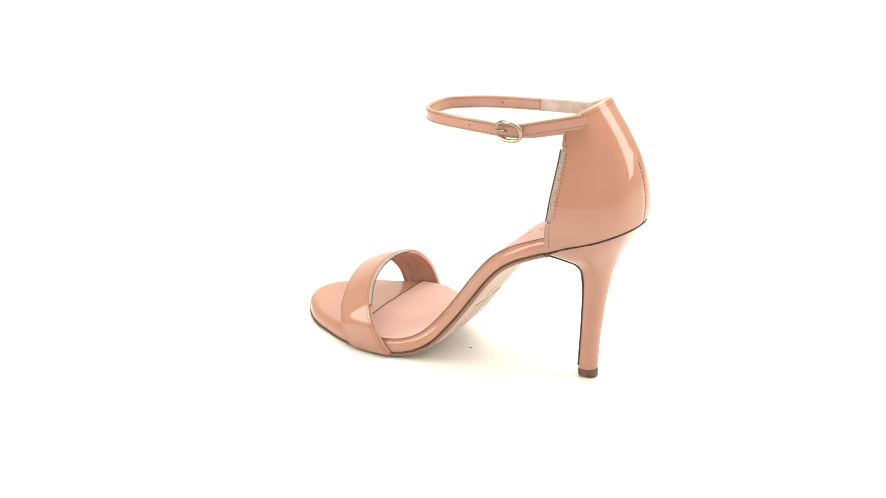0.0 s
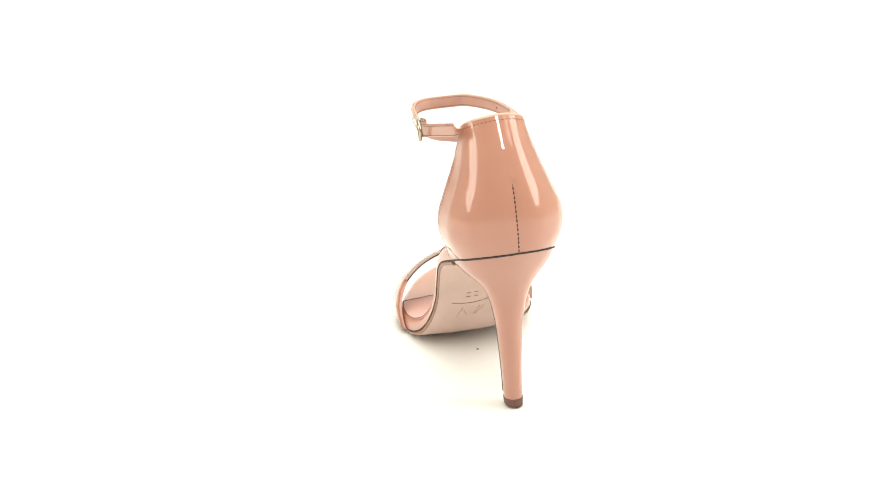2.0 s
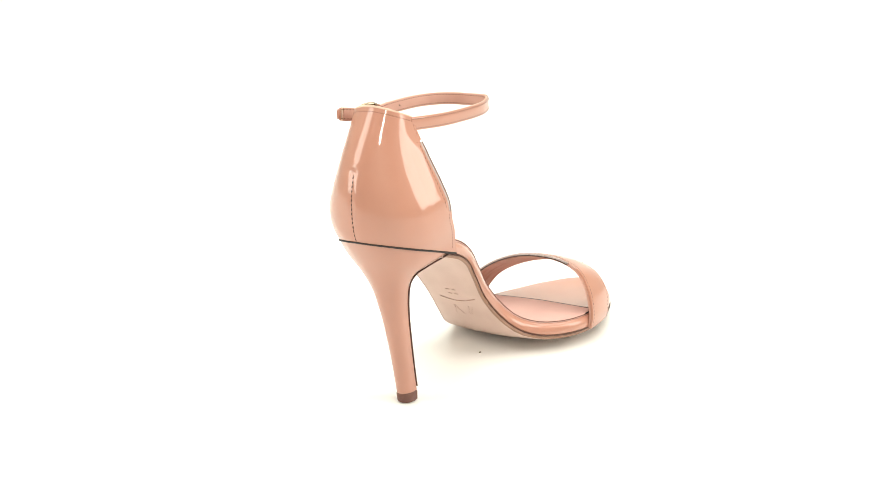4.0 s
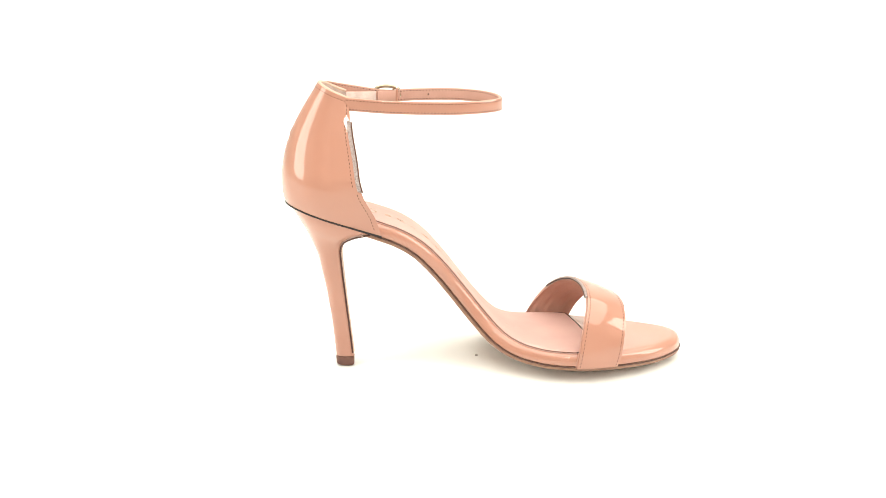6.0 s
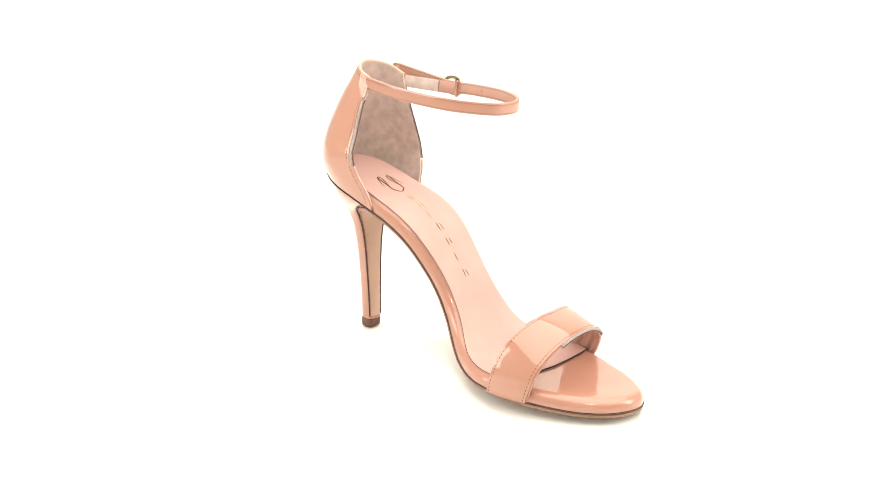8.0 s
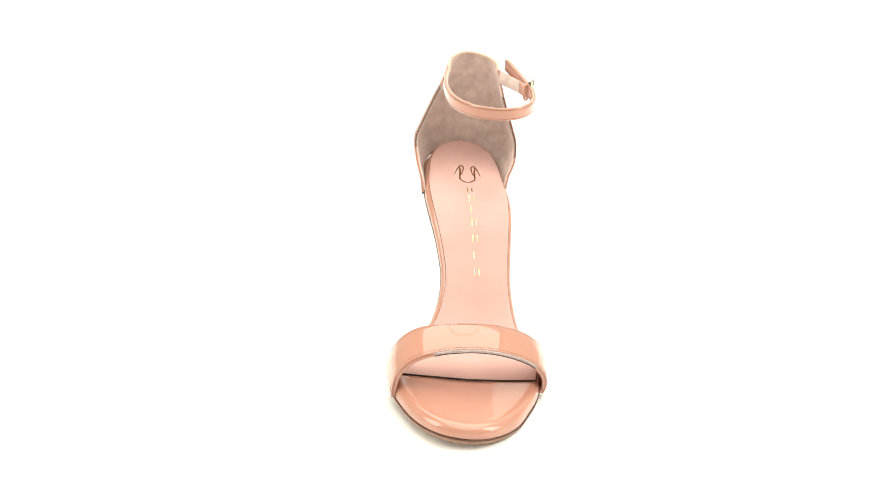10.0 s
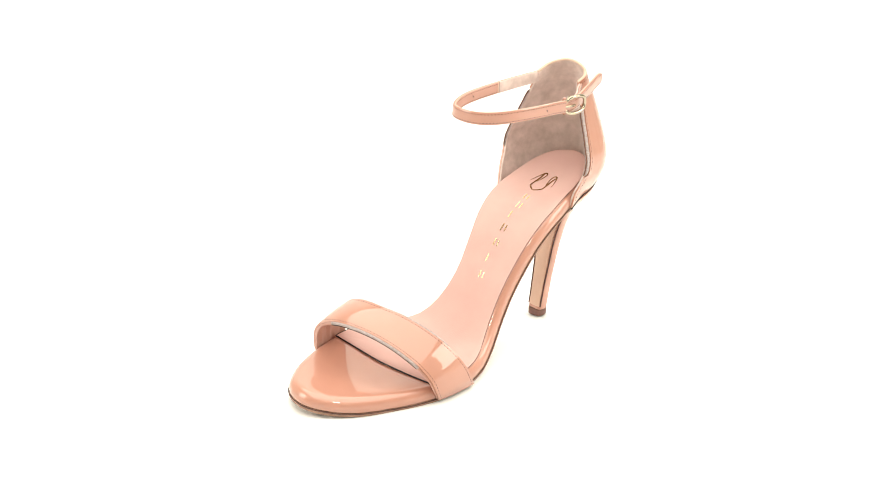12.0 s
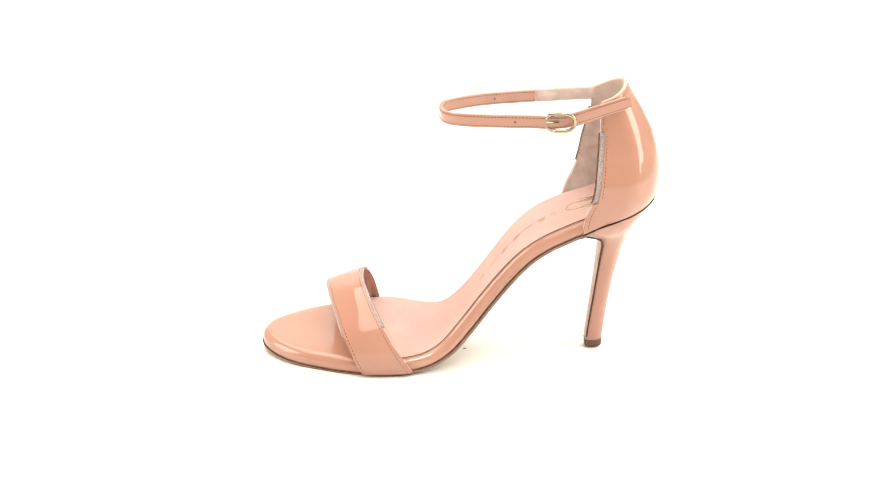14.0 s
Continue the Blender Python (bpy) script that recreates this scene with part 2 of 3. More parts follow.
def shell_xy(u, z, cut=0.0):
    s = abs(u)
    xb, w = CB(z), CW(z)
    xf = CFB(z) if u > 0 else CFA(z)
    e = min(0.031, 0.66 * (xf - xb))
    slim = (0.0024 if u > 0 else 0.0007) * min(1.0, max(0.0, (0.150 - z) / 0.03))
    if s < 0.6:
        f = s / 0.6 * math.pi / 2
        x, y = xb + e * (1 - math.cos(f)), (w - slim) * math.sin(f) - (0.0015 * math.sin(2 * f) if u < 0 else 0.0)
    else:
        f, q = math.pi / 2, (s - 0.6) / 0.4
        x, y = xb + e + (xf - xb - e) * q - cut * max(0.0, (q - 0.5) / 0.5), w * (1 - (0.05 if u < 0 else 0.02) * q * q) - slim * (1 - q)
        if u < 0:
            y += 0.0016 * q * min(1.0, max(0.0, (z - 0.094) / 0.010)) * min(1.0, max(0.0, (0.140 - z) / 0.012))
        y += (0.0034 if u > 0 else 0.0016) * q * min(1.0, max(0.0, (0.086 - z) / 0.010))
    return x, math.copysign(y, u) - 0.0022 * math.cos(f)


def shell(u, v, deep=0.0, notch=False):
    """A place on the heel counter: u from the inner front edge (-1) round the back (0) to the outer one (1), v from the seat up to the top line."""
    x, _ = shell_xy(u, 0.085)
    zb = 0.0915 - 0.37 * (x + 0.096)
    x, _ = shell_xy(u, 0.147)
    zt = 0.1493 - 0.40 * (x + 0.077)
    z = zb + (zt - zb) * v
    cut = 0.0
    if notch and (0.0985 < z < 0.1330 if u < 0 else 0.0960 < z < 0.1315):
        cut = 0.0024 if u > 0 else 0.0017
    x, y = shell_xy(u, z, cut)
    a, b = shell_xy(max(-1, u - 0.01), z, cut), shell_xy(min(1, u + 0.01), z, cut)
    t = Vector((b[0] - a[0], b[1] - a[1], 0)).normalized()
    n = Vector((t.y, -t.x, 0))
    # the back seam pulls a shallow valley, with a small pucker where the dart ends
    arc, rise = float(u) * 0.052, (float(v) - 0.54) * 0.058
    deep += 0.00028 * math.exp(-(arc / 0.0013) ** 2) * min(1.0, max(0.0, -rise / 0.004))
    deep += 0.00045 * math.exp(-(arc / 0.0017) ** 2 - (rise / 0.0014) ** 2) - 0.00030 * math.exp(-(arc / 0.0030) ** 2 - ((rise - 0.0030) / 0.0018) ** 2)
    p = Vector((x, y, z)) - float(deep) * (n if n.dot(Vector((x + 0.07, y, 0))) > 0 else -n)
    return p


def shell_out(u, v):
    p = shell(u, v)
    return (shell(u, v, -0.001) - p).normalized()


def build_counter():
    us, vs = np.linspace(-1, 1, 145), np.linspace(0, 1, 97)
    part("counter", slab([[shell(u, v, 0.0, True) for v in vs] for u in us], [[shell(u, v, 0.0010, True) for v in vs] for u in us]), PATENT, SANDAL,
         "closed glossy patent heel cup", 0.9)
    us2, vs2 = np.linspace(-0.998, 0.998, 81), np.linspace(0.02, 0.992, 41)
    part("lining", slab([[shell(u, v, 0.0011) for v in vs2] for u in us2], [[shell(u, v, 0.0021) for v in vs2] for u in us2]), LINING, SANDAL,
         "grey-pink suede heel lining")
    # raw cut edges showing where the patent is cut back
    for sgn, v0, v1 in ((-1, 0.345, 0.835), (1, 0.285, 0.79)):
        vv = np.linspace(v0, v1, 24)
        uu = np.linspace(0.84, 1.004, 7)
        part("raw_edge", slab([[shell(min(1.0, u) * sgn, v, 0.00035) for v in vv] for u in uu], [[shell(min(1.0, u) * sgn, v, 0.0016) + Vector((0.0006 if u > 1 else 0, 0, 0)) for v in vv] for u in uu]),
             RAW, SANDAL, "grey raw leather edge")
        part("raw_fold", tube([shell(sgn * 1.0, v, 0.0008) + Vector((0.0006, 0, 0)) for v in vv], 0.00036, 6), THREAD, SANDAL)
    # stitched edges
    for sgn in (-1, 1):
        lo, hi = (0.0985, 0.1330) if sgn < 0 else (0.0960, 0.1315)
        runs = [[], [], []]
        for v in np.linspace(0.03, 0.97, 120):
            z = shell(sgn, v).z
            k = 0 if z < lo - 0.0008 else 2 if z > hi + 0.0014 else 1
            if k == 1 and not lo + 0.0014 < z < hi - 0.0014:
                continue
            u = sgn * (0.70 if k == 1 else 0.93)
            runs[k].append((shell(u, v, 0.0, k == 1) if k != 1 else shell(sgn * 0.93, v, 0.0, True), shell_out(u, v)))
        for run in runs:
            if len(run) > 4:
                part("stitching", stitches([a for a, b in run], [b for a, b in run], 0.0019, 0.0012), THREAD, SANDAL)
    path = [shell(u, 0.972) for u in np.linspace(-0.95, 0.95, 120)]
    part("stitching", stitches(path, [shell_out(u, 0.972) for u in np.linspace(-0.95, 0.95, 120)], 0.0019, 0.0012), THREAD, SANDAL)
    # dart seam up the back
    vv = np.linspace(0.0, 0.53, 40)
    part("back_seam", tube([shell(0.0, v, 0.0001) for v in vv], 0.00016, 6), DARK_THREAD, SANDAL, "dark stitched back seam")
    part("stitching", stitches([shell(0.0, v) for v in vv], [shell_out(0.0, v) for v in vv], 0.0021, 0.0014, 0.0007, 0.0001), DARK_THREAD, SANDAL)
    part("top_edge", tube([shell(u, 1.0, 0.0009) for u in np.linspace(-0.985, 0.985, 80)], 0.00085, 8), CREAM, SANDAL, "cream leather top edge")
    # dark joint on the heel seat
    part("seat_seam", tube([shell(u, 0.0, 0.0003) - Vector((0, 0, 0.0003)) for u in np.linspace(-1, 1, 90)], 0.00065, 6), WELT, SANDAL, "dark joint over the heel")


# ---- heel ----
HEEL = [(0.0058, 0.0058, -0.0723, -0.0630, 0.0045), (0.0150, 0.0150, -0.0731, -0.0639, 0.0047), (0.025, 0.025, -0.0741, -0.0649, 0.0051),
        (0.035, 0.035, -0.0755, -0.0659, 0.0057), (0.044, 0.044, -0.0769, -0.0667, 0.0063), (0.053, 0.052, -0.0788, -0.0674, 0.0073),
        (0.061, 0.059, -0.0805, -0.0679, 0.0088), (0.068, 0.0645, -0.0832, -0.0680, 0.0110), (0.0745, 0.0685, -0.0862, -0.0667, 0.0143),
        (0.0800, 0.0710, -0.0892, -0.0640, 0.0180), (0.0850, 0.0728, -0.0920, -0.0600, 0.0208), (0.0885, 0.0740, -0.0940, -0.0550, 0.0226), (0.0905, 0.0748, -0.0952, -0.0510, 0.0234)]


def heel_ring(zb, zf, xb, xf, w, n=44, grow=0.0, tilt=0.0):
    """A D-shaped section: flat at the front, round at the back."""
    out = []
    d = xf - xb
    for k in range(n):
        a = 2 * math.pi * k / n
        cx, cy = math.cos(a), math.sin(a)
        r = (abs(cx) ** 4.5 + abs(cy) ** 4.5) ** (-1 / 4.5)
        px, py = cx * r, cy * r
        if px < 0:
            px, py = cx * (abs(cx) ** 2 + abs(cy) ** 2) ** -0.5, cy * (abs(cx) ** 2.1 + abs(cy) ** 2.1) ** (-1 / 2.1)
            x = xb + d * 0.62 + px * (d * 0.62 + grow)
        else:
            x = xb + d * 0.62 + px * (d * 0.38 + grow)
        f = (x - xb) / d
        out.append(Vector((x, py * (w + grow) + 0.0009 * (1 - zb / 0.09), zb + (zf - zb) * f + tilt * py * w)))
    return out


def build_heel():
    rows = curve([(i, *r) for i, r in enumerate(HEEL)])
    part("heel", loft([heel_ring(*rows(i)) for i in np.linspace(0, len(HEEL) - 1, 49)]), PATENT, SANDAL, "slim tall patent covered stiletto heel")
    tip = part("heel_tip", loft([heel_ring(z, z, -0.0723, -0.0630, 0.0045, grow=g, tilt=k) for z, g, k in ((0.0010, -0.0004, 0.096), (0.0014, 0.0, 0.09), (0.0045, 0.0002, 0.0), (0.0052, 0.0002, 0.0), (0.0056, -0.0002, 0.0))]), HEEL_TIP, SANDAL,
               "brown rubber heel tip")
    # breast cover: the sole leather runs down the front of the heel
    a, b = [], []
    for i in np.linspace(0.2, len(HEEL) - 1.0, 40):
        zb, zf, xb, xf, w = rows(i)
        ra, rb = [], []
        for s in np.linspace(-1, 1, 9):
            y = s * w * 0.80 + 0.0009 * (1 - zb / 0.09)
            x = xf - 0.0006 * abs(s) ** 3 * (1 if i < 8 else 3)
            dn = Vector((1, 0, 0)) if i < 6 else Vector((1, 0, -0.35 * (i - 6))).normalized()
            base = Vector((x, y, zf))
            ra.append(base + dn * 0.0005)
            rb.append(base - dn * 0.0012)
        a.append(ra)
        b.append(rb)
    part("heel_breast", slab(a, b), BREAST, SANDAL, "pale leather on the heel's front face")
    for s in (-1, 1):
        line = []
        for i in np.linspace(0.2, len(HEEL) - 1.1, 60):
            zb, zf, xb, xf, w = rows(i)
            line.append((xf - 0.05 * (xf - xb), s * w * 0.935 + 0.0009 * (1 - zb / 0.09), zf + 0.05 * (zb - zf)))
        part("breast_edge", tube(line, 0.00045, 6), DARK_THREAD, SANDAL)


# ---- straps ----
def band(path, ups, outs, wide, thick, base=0.0, taper=None):
    """A flat strap with rounded edges along a path; outs points off the foot."""
    rings = []
    n = len(path)
    for i in range(n):
        p, u, o = Vector(path[i]), Vector(ups[i]), Vector(outs[i])
        k = 1.0 if taper is None else taper(i / (n - 1))
        h = wide / 2 * k
        prof = [(-h, 0.25), (-h, 0.75), (-h + 0.0004, 1.0), (-h * 0.5, 1.03), (0, 1.05), (h * 0.5, 1.03), (h - 0.0004, 1.0), (h, 0.75), (h, 0.25), (h - 0.0003, 0), (0, 0), (-h + 0.0003, 0)]
        rings.append([p + u * a + o * (base + thick * b) for a, b in prof])
    return loft(rings)


def frames_of(path, lean=0.0):
    """Width and outward directions for an upright strap round the ankle."""
    ups, outs = [], []
    for i in range(len(path)):
        t = Vector(path[min(i + 1, len(path) - 1)] - path[max(i - 1, 0)]).normalized()
        o = Vector((t.y, -t.x, 0)).normalized()
        u = o.cross(t).normalized()
        if u.z < 0:
            u = -u
        u = (u + lean * o).normalized()
        outs.append(o)
        ups.append(u)
    return ups, outs


ANKLE = [(-0.0645, -0.0139, 0.1408), (-0.0430, -0.0157, 0.1390), (-0.0215, -0.0148, 0.1380), (-0.0060, -0.0122, 0.1375), (0.0065, -0.0066, 0.1374),
         (0.0140, 0.0000, 0.1375), (0.0152, 0.0100, 0.1376), (0.0125, 0.0185, 0.1383), (0.0050, 0.0247, 0.1392), (-0.0080, 0.0284, 0.1399), (-0.0265, 0.0296, 0.1399),
         (-0.0430, 0.0287, 0.1396), (-0.0600, 0.0238, 0.1428), (-0.0775, 0.0180, 0.1465)]


def build_ankle_strap():
    path = resample(ANKLE, 150)
    ups, outs = frames_of(path)
    strap = part("ankle_strap", band(path, ups, outs, 0.0062, 0.0009, 0.0003, lambda f: 1.0 if f < 0.985 else 1.0 - 0.45 * (f - 0.985) / 0.015), PATENT, SANDAL, "thin patent ankle strap")
    k = 24
    part("strap_core", band(path[:-2], ups[:-2], outs[:-2], 0.0064, 0.0006, -0.0003), CREAM, strap, "cream strap edge")
    part("strap_lining", band(path[k:-3], ups[k:-3], outs[k:-3], 0.0060, 0.0005, -0.0007), STRAP_LINING, strap, "smooth pink strap lining")
    part("strap_lining", band(path[:k], ups[:k], outs[:k], 0.0062, 0.0006, -0.0008), LINING, strap, "grey suede strap lining")
    for a in (-0.0022, 0.0022):
        for b, nn in ((0.00125, 1), (-0.00072, -1)):
            pts = [Vector(p) + Vector(u) * a + Vector(o) * b for p, u, o in zip(path, ups, outs)]
            if nn < 0:
                pts = pts[k:]
            oo = [Vector(o) * nn for o in outs][(k if nn < 0 else 0):]
            part("stitching", stitches(pts, oo, 0.0017, 0.0010), THREAD, strap)
    # punched holes
    for i, base, depth in ((104, 0.00022, 0.00225), (40, -0.0007, 0.0006)):
        p, o = Vector(path[i]), outs[i]
        m = Matrix.Translation(p + o * base) @ o.to_track_quat("Z", "Y").to_matrix().to_4x4()
        bm = bmesh.new()
        bmesh.ops.create_cone(bm, cap_ends=True, segments=14, radius1=0.00045, radius2=0.00045, depth=depth, matrix=m)
        part("strap_hole", bm, WELT, strap)
    # tab from the counter that carries the buckle
    tab = resample([(-0.0370, 0.0276, 0.1392), (-0.0440, 0.0268, 0.1390), (-0.0520, 0.0235, 0.1393), (-0.0600, 0.0180, 0.1400), (-0.0660, 0.0142, 0.1405)], 40)
    tu, to = frames_of(tab)
    tab_ob = part("buckle_tab", band(tab, tu, to, 0.0066, 0.0010), PATENT, SANDAL, "short patent tab holding the buckle")
    part("tab_lining", band(tab[14:], tu[14:], to[14:], 0.0064, 0.0008, -0.0008), LINING, tab_ob)
    part("tab_lining", band(tab[:14], tu[:14], to[:14], 0.0064, 0.0008, -0.0008), STRAP_LINING, tab_ob)
    # buckle: oval ring, centre bar and prong
    c = Vector((-0.0422, 0.0304, 0.1398))
    ahead = Vector((1.0, -0.10, -0.02)).normalized()
    out = Vector((0.10, 1.0, 0.0)).normalized()
    up = ahead.cross(out)
    up = up if up.z > 0 else -up
    ring = []
    for a in np.linspace(0, 2 * math.pi, 48, endpoint=False):
        ca, sa = math.cos(a), math.sin(a)
        r = (abs(ca) ** 2.5 + abs(sa) ** 2.5) ** (-1 / 2.5)
        ring.append(c + ahead * (0.0071 * ca * r) + up * (0.0045 * sa * r) + out * (0.0008 - 0.0008 * ca * ca))
    buckle = part("buckle", tube(ring, 0.00095, 10, True), GOLD, SANDAL, "oval gold metal buckle")
    part("buckle_bar", tube([c + ahead * 0.0035 + up * s - out * 0.0013 for s in (-0.0046, 0, 0.0046)], 0.0006, 8), GOLD, buckle)
    part("prong", tube([c + ahead * x + out * o for x, o in ((0.0008, 0.0009), (0.0024, 0.0013), (0.0045, 0.0014), (0.0066, 0.0011), (0.0074, 0.0006))], 0.0006, 8), GOLD, buckle)
    # keeper loop on the inner side
    lp = Vector((-0.0370, 0.0282, 0.1390))
    box = []
    for a in np.linspace(0, 2 * math.pi, 24, endpoint=False):
        ca, sa = math.cos(a), math.sin(a)
        r = (abs(ca) ** 6 + abs(sa) ** 6) ** (-1 / 6)
        box.append(lp + up * (0.0040 * sa * r) + out * (0.0010 * ca * r - 0.0004))
    part("keeper_stub", tube(box, 0.0006, 6, True), PATENT, buckle)


VAMP_BACK = [(0.0505, -0.0358, 0.0058), (0.0521, -0.0362, 0.0140), (0.0546, -0.0328, 0.0262), (0.0576, -0.0248, 0.0358), (0.0592, -0.0124, 0.0407), (0.0588, 0.0020, 0.0420),
             (0.0560, 0.0155, 0.0412), (0.0515, 0.0285, 0.0370), (0.0455, 0.0390, 0.0295), (0.0395, 0.0440, 0.0205), (0.0345, 0.0445, 0.0120), (0.0310, 0.0431, 0.0067)]
VAMP_FRONT = [(0.0722, -0.0326, 0.0056), (0.0738, -0.0330, 0.0110), (0.0756, -0.0312, 0.0205), (0.0775, -0.0240, 0.0290), (0.0780, -0.0130, 0.0340), (0.0768, -0.0015, 0.0358),
              (0.0745, 0.0110, 0.0355), (0.0710, 0.0240, 0.0325), (0.0668, 0.0360, 0.0268), (0.0625, 0.0428, 0.0190), (0.0590, 0.0445, 0.0110), (0.0562, 0.0433, 0.0060)]


def build_vamp_strap():
    ra, rb = resample(VAMP_BACK, 70), resample(VAMP_FRONT, 70)
    mid = np.array([0.012, 0.005, 0.012])

    def at(i, s, deep=0.0):
        p = Vector(ra[i]).lerp(Vector(rb[i]), s)
        j, k = max(0, i - 1), min(69, i + 1)
        t = Vector(ra[k]).lerp(Vector(rb[k]), s) - Vector(ra[j]).lerp(Vector(rb[j]), s)
        n = t.cross(Vector(rb[i]) - Vector(ra[i])).normalized()
        if n.dot(p - Vector((0.06, 0.005, 0.0))) < 0:
            n = -n
        return p + n * (0.0007 * (1 - (2 * s - 1) ** 2) - deep), n

    ii, ss = range(70), np.linspace(0, 1, 13)
    strap = part("toe_strap", slab([[at(i, s)[0] for s in ss] for i in ii], [[at(i, s, 0.0011)[0] for s in ss] for i in ii]), PATENT, SANDAL, "wide patent strap over the toes")
    s2 = np.linspace(-0.015, 1.015, 31)

    def crease(i, s):
        low = max(0.0, 1 - min(i, 69 - i) / 26)
        return 0.0022 + 0.00042 * low * (math.sin(24 * s + 0.25 * i) + 0.6 * math.sin(41 * s - 0.17 * i))

    part("toe_strap_lining", slab([[at(i, s, 0.0012)[0] for s in s2] for i in ii], [[at(i, s, crease(i, s))[0] for s in s2] for i in ii]), STRAP_LINING, strap, "pink leather lining with creases")
    for s in (0.06, 0.94):
        part("stitching", stitches([at(i, s)[0] for i in ii], [at(i, s)[1] for i in ii], 0.0020, 0.0012), THREAD, strap)
    # grey raw edges along the crown of the strap
    for s, i0, i1 in ((-0.02, 22, 54), (1.02, 22, 56)):
        part("raw_edge", tube([at(i, s, 0.0009)[0] for i in range(i0, i1)], 0.00085, 8), RAW, strap, "grey raw leather edge")
        part("edge_line", tube([at(i, -0.055 if s < 0 else 1.055, 0.0014)[0] for i in range(i0, i1)], 0.00026, 6), WELT, strap)


# ---- prints ----
def bar_on_bed(bm, x, y, dx, dy, h, turn=0.0, thick=0.00025):
    ca, sa = math.cos(turn), math.sin(turn)
    top, low = [], []
    for a, b in ((-1, -1), (1, -1), (1, 1), (-1, 1)):
        px, py = x + (a * dx * ca - b * dy * sa) / 2, y + (a * dx * sa + b * dy * ca) / 2
        s = 1 / math.hypot((BED_Z(x + 0.001) - BED_Z(x - 0.001)) / 0.002, 1)
        px = x + (px - x) * s
        low.append(bed(px, py, h))
        top.append(bed(px, py, h + thick))
    add_loft(bm, [low, top])


def ribbon_on_bed(bm, pts, h, thick=0.00008):
    """A flat stroke of foil through rows of (x, y, width)."""
    c = curve([(i, *p) for i, p in enumerate(pts)])
    row = [c(t) for t in np.linspace(0, len(pts) - 1, 6 * len(pts))]
    rings = []
    for i, (x, y, w) in enumerate(row):
        q, r = row[min(i + 1, len(row) - 1)], row[max(i - 1, 0)]
        d = math.hypot(q[0] - r[0], q[1] - r[1]) or 1.0
        nx, ny = -(q[1] - r[1]) / d * w / 2, (q[0] - r[0]) / d * w / 2
        rings.append([bed(x - nx, y - ny, h), bed(x + nx, y + ny, h), bed(x + nx, y + ny, h + thick), bed(x - nx, y - ny, h + thick)])
    add_loft(bm, rings)


def build_prints():
    h = THICK + 0.00038
    # emblem: two slender pumps, back to back, whose toes meet towards the front
    cy = 0.0022
    for sy in (-1, 1):
        bm = bmesh.new()
        for stroke in ([(-0.0605, 0.0084, 0.0003), (-0.0635, 0.0072, 0.0005), (-0.0664, 0.0057, 0.0007), (-0.0678, 0.0042, 0.0010)],
                       [(-0.0678, 0.0041, 0.0010), (-0.0668, 0.0026, 0.0007), (-0.0640, 0.0028, 0.0006), (-0.0608, 0.0040, 0.0005)],
                       [(-0.0668, 0.0050, 0.0008), (-0.0635, 0.0046, 0.0010), (-0.0600, 0.0048, 0.0009), (-0.0574, 0.0048, 0.0007)],
                       [(-0.0580, 0.0050, 0.0007), (-0.0566, 0.0030, 0.0008), (-0.0556, 0.0004, 0.0006)]):
            ribbon_on_bed(bm, [(-0.0678 + 1.28 * (x + 0.0678), cy + sy * 0.88 * y, w) for x, y, w in stroke], h)
        part("emblem_stroke", bm, FOIL, SANDAL, "bronze foil emblem stroke")
    # line of print down the sock, as thin plain bars, bright sheen in their colour
    rnd = random.Random(5)
    for k in range(7):
        f = k / 6
        x = -0.0462 + 0.0345 * f
        y = 0.0035 + 0.0056 * f
        bm = bmesh.new()
        bar_on_bed(bm, x, y - 0.0012, 0.0040, 0.00065, h, 0.08, 0.00008)
        if k not in (2, 5):
            bar_on_bed(bm, x, y + 0.0012, 0.0034, 0.00065, h, 0.08 + rnd.uniform(-0.1, 0.1), 0.00008)
        part("print_bar", bm, SHEEN_FOIL, SANDAL, "bronze foil print with sheen in its colour")
    # marks under the sole: a scored line, two small stamped marks and a scribble
    hs = -0.00262
    bm = bmesh.new()
    for k in range(26):
        f = k / 25
        if k % 9 != 7:
            bar_on_bed(bm, -0.0098 + 0.0022 * math.sin(f * 2.8), -0.0035 + 0.0235 * f, 0.00035, 0.00105, hs, rnd.uniform(-0.2, 0.2), 0.0004)
    part("scored_line", bm, SCORE, SANDAL, "dark scored line under the arch")
    for y in (0.0068, 0.0108):
        bm = bmesh.new()
        for dx in (-0.0011, 0.0011):
            bar_on_bed(bm, -0.0125 + dx, y, 0.0005, 0.0021, hs, 0.1, 0.0004)
        part("stamped_mark", bm, IMPRINT, SANDAL)
    bm = bmesh.new()
    for y, turn in ((0.0042, 0.7), (0.0060, 0.55), (0.0125, -0.5), (0.0150, 0.5)):
        for k in range(4):
            bar_on_bed(bm, -0.0045 + 0.0014 * k, y + math.tan(turn) * 0.0014 * (k - 1.5), 0.0018, 0.0005, hs, turn, 0.0004)
    part("scribble", bm, IMPRINT, SANDAL)


# ---- the booth ----
def plate_box(name, lo, hi, mat, kind="structure", label="", category=""):
    bm = bmesh.new()
    bmesh.ops.create_cube(bm, size=1)
    for v in bm.verts:
        v.co = Vector([lo[i] + (v.co[i] + 0.5) * (hi[i] - lo[i]) for i in range(3)])
    bmesh.ops.bevel(bm, geom=bm.edges, offset=0.004, segments=2, affect="EDGES")
    ob = part(name, bm, mat)
    return tagged(ob, label, category, kind=kind)


FLOOR_Z = 0.0022


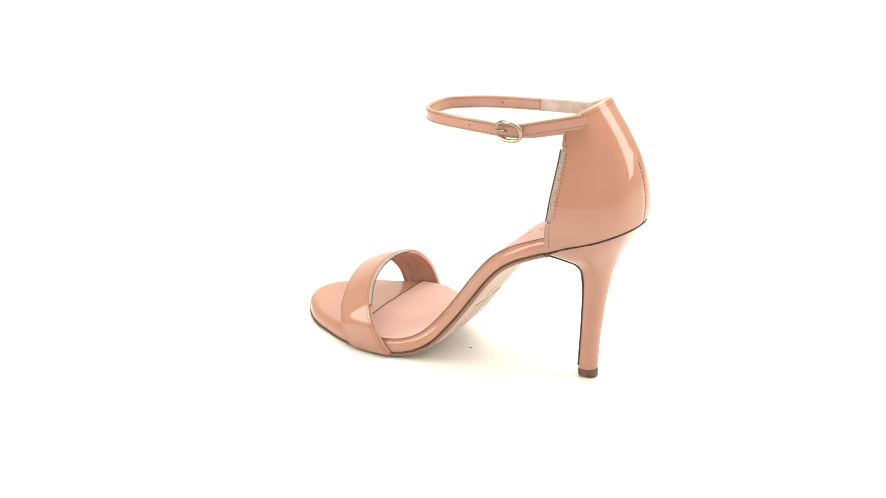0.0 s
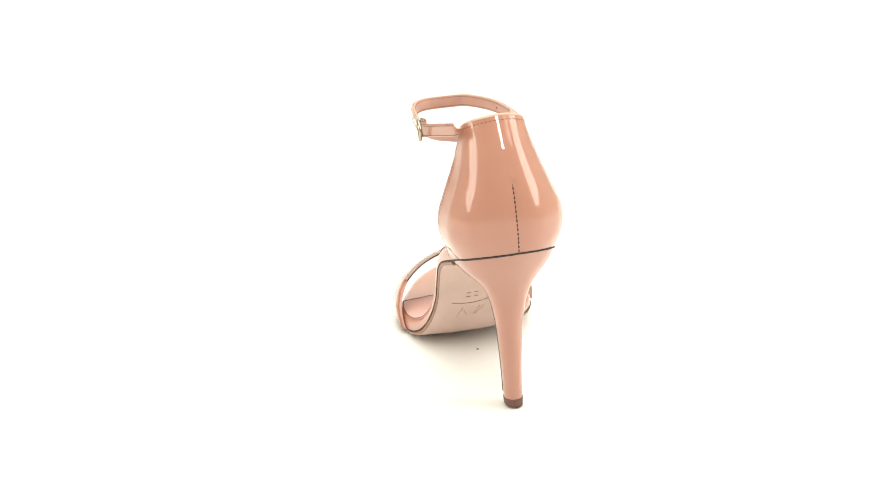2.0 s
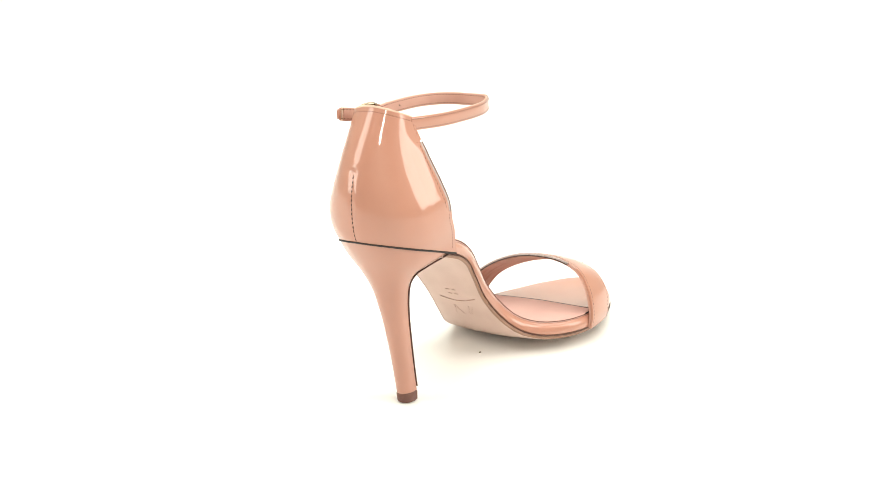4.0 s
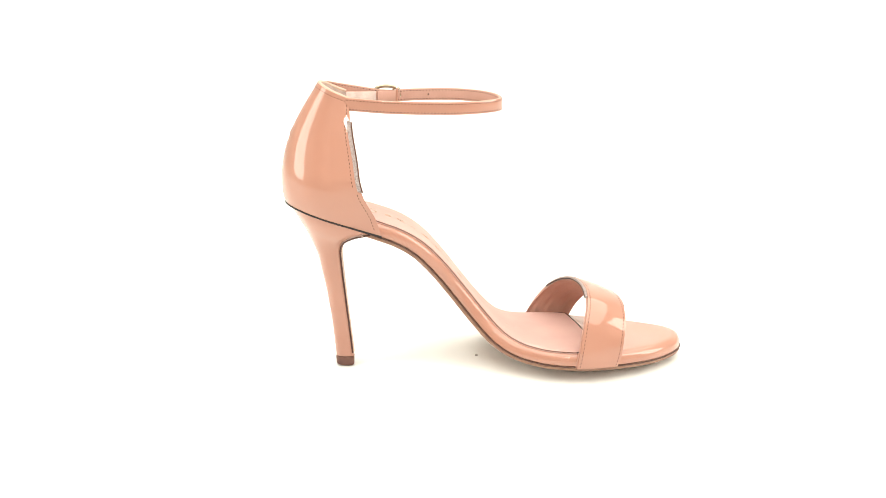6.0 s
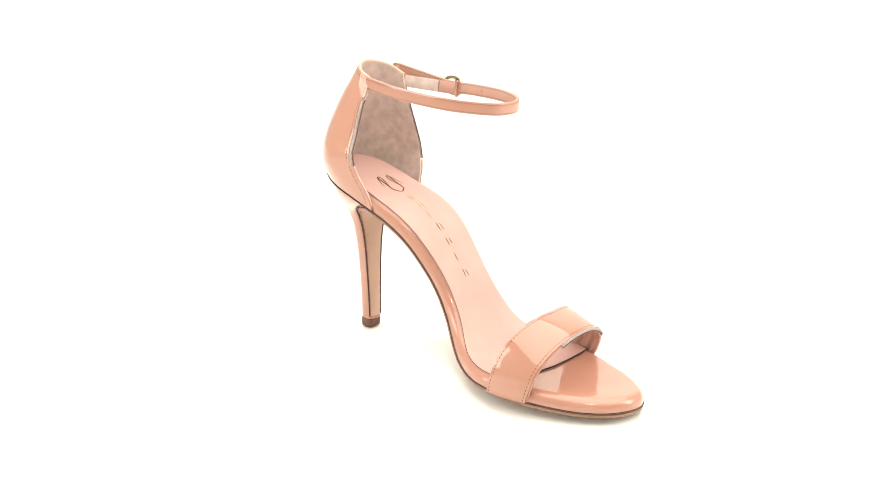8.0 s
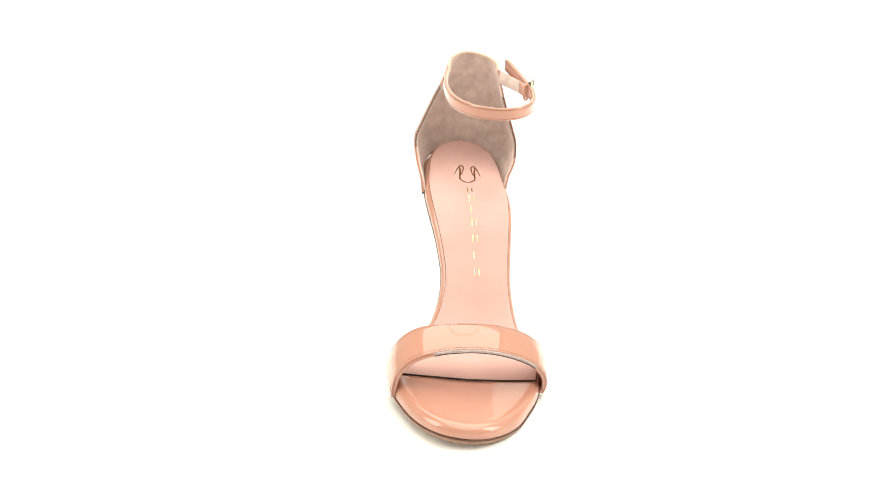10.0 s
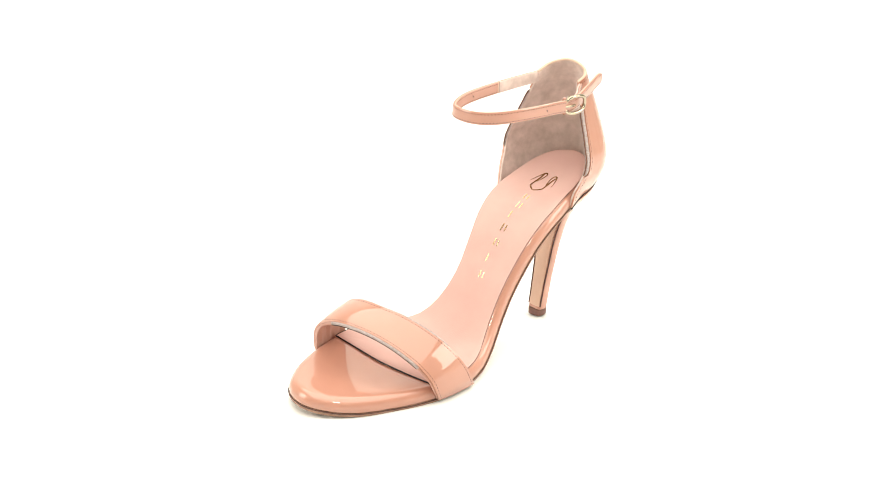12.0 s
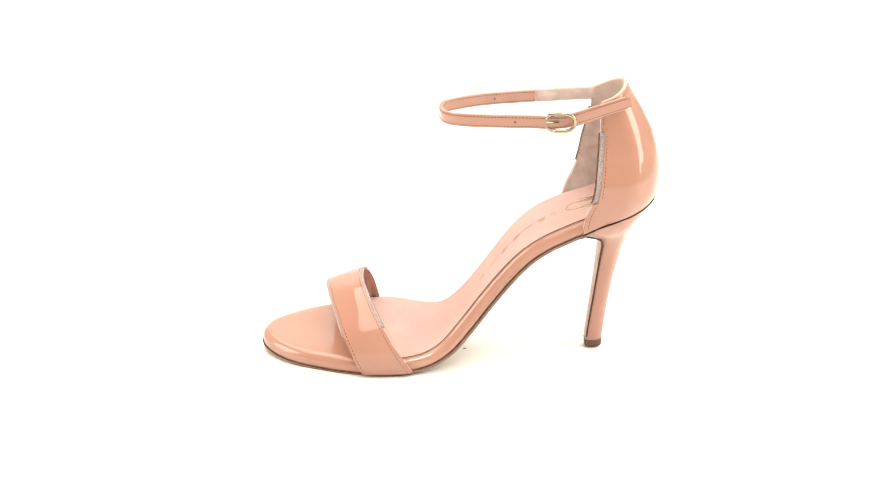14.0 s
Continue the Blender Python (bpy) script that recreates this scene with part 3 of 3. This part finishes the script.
def build_booth():
    plate_box("floor", (-1.5, -1.7, -0.04), (1.5, 1.9, FLOOR_Z), FLOOR, label="seamless bright white table surface", category="floor")
    plate_box("wall_north", (-1.5, 1.9, -0.04), (1.5, 1.96, 1.9), FLOOR, label="plain white booth back wall", category="wall")
    # added out of view: grey sides and ceiling hold back bounce light
    plate_box("wall_south", (-1.5, -1.76, -0.04), (1.5, -1.7, 1.9), LOW_BOUNCE, label="added unseen booth wall, greyed to cut bounce light", category="wall")
    plate_box("wall_east", (1.5, -1.76, -0.04), (1.56, 1.96, 1.9), LOW_BOUNCE, label="added unseen booth wall, greyed to cut bounce light", category="wall")
    plate_box("wall_west", (-1.56, -1.76, -0.04), (-1.5, 1.96, 1.9), LOW_BOUNCE, label="added unseen booth wall, greyed to cut bounce light", category="wall")
    plate_box("ceiling", (-1.56, -1.76, 1.9), (1.56, 1.96, 1.96), LOW_BOUNCE, label="added unseen booth ceiling, greyed to cut bounce light", category="ceiling")


def build_speck():
    bm = bmesh.new()
    bmesh.ops.create_icosphere(bm, subdivisions=2, radius=0.0006)
    rnd = random.Random(2)
    for v in bm.verts:
        v.co = Vector((v.co.x * 1.5, v.co.y, max(0.0, v.co.z * 0.6))) * rnd.uniform(0.75, 1.2)
    return tagged(part("crumb", bm, DIRT), "tiny dark crumb lying on the white table", "crumb")


build_footbed()
build_counter()
build_heel()
build_ankle_strap()
build_vamp_strap()
build_prints()
build_booth()
CRUMB = build_speck()

# heading of the sandal on its turning table, in degrees
TURN = [(0.0, 145.6), (0.5, 133.87), (1.0, 122.3), (1.5, 110.75), (2.0, 99.1), (2.5, 87.6), (3.0, 76.2), (3.5, 64.6), (6.0, 4.3), (6.5, -7.4), (7.0, -19.2), (7.5, -30.8),
        (8.0, -42.3), (8.5, -53.8), (9.0, -65.3), (11.5, -123.5), (12.0, -135.1), (12.5, -146.6), (13.0, -157.8), (13.5, -168.8), (14.0, -180.0)]


def motions():
    stand = pose(0, 0, 0.0008, -5.5, 0, 0) @ pose(0, -0.011, 0)
    walk(SANDAL, [(t, pose(0, 0, 0, 0, 0, a) @ stand) for t, a in TURN])
    walk(CRUMB, [(t, pose(0, 0, 0, 0, 0, a) @ pose(0.0029, -0.0047, FLOOR_Z)) for t, a in TURN])


motions()
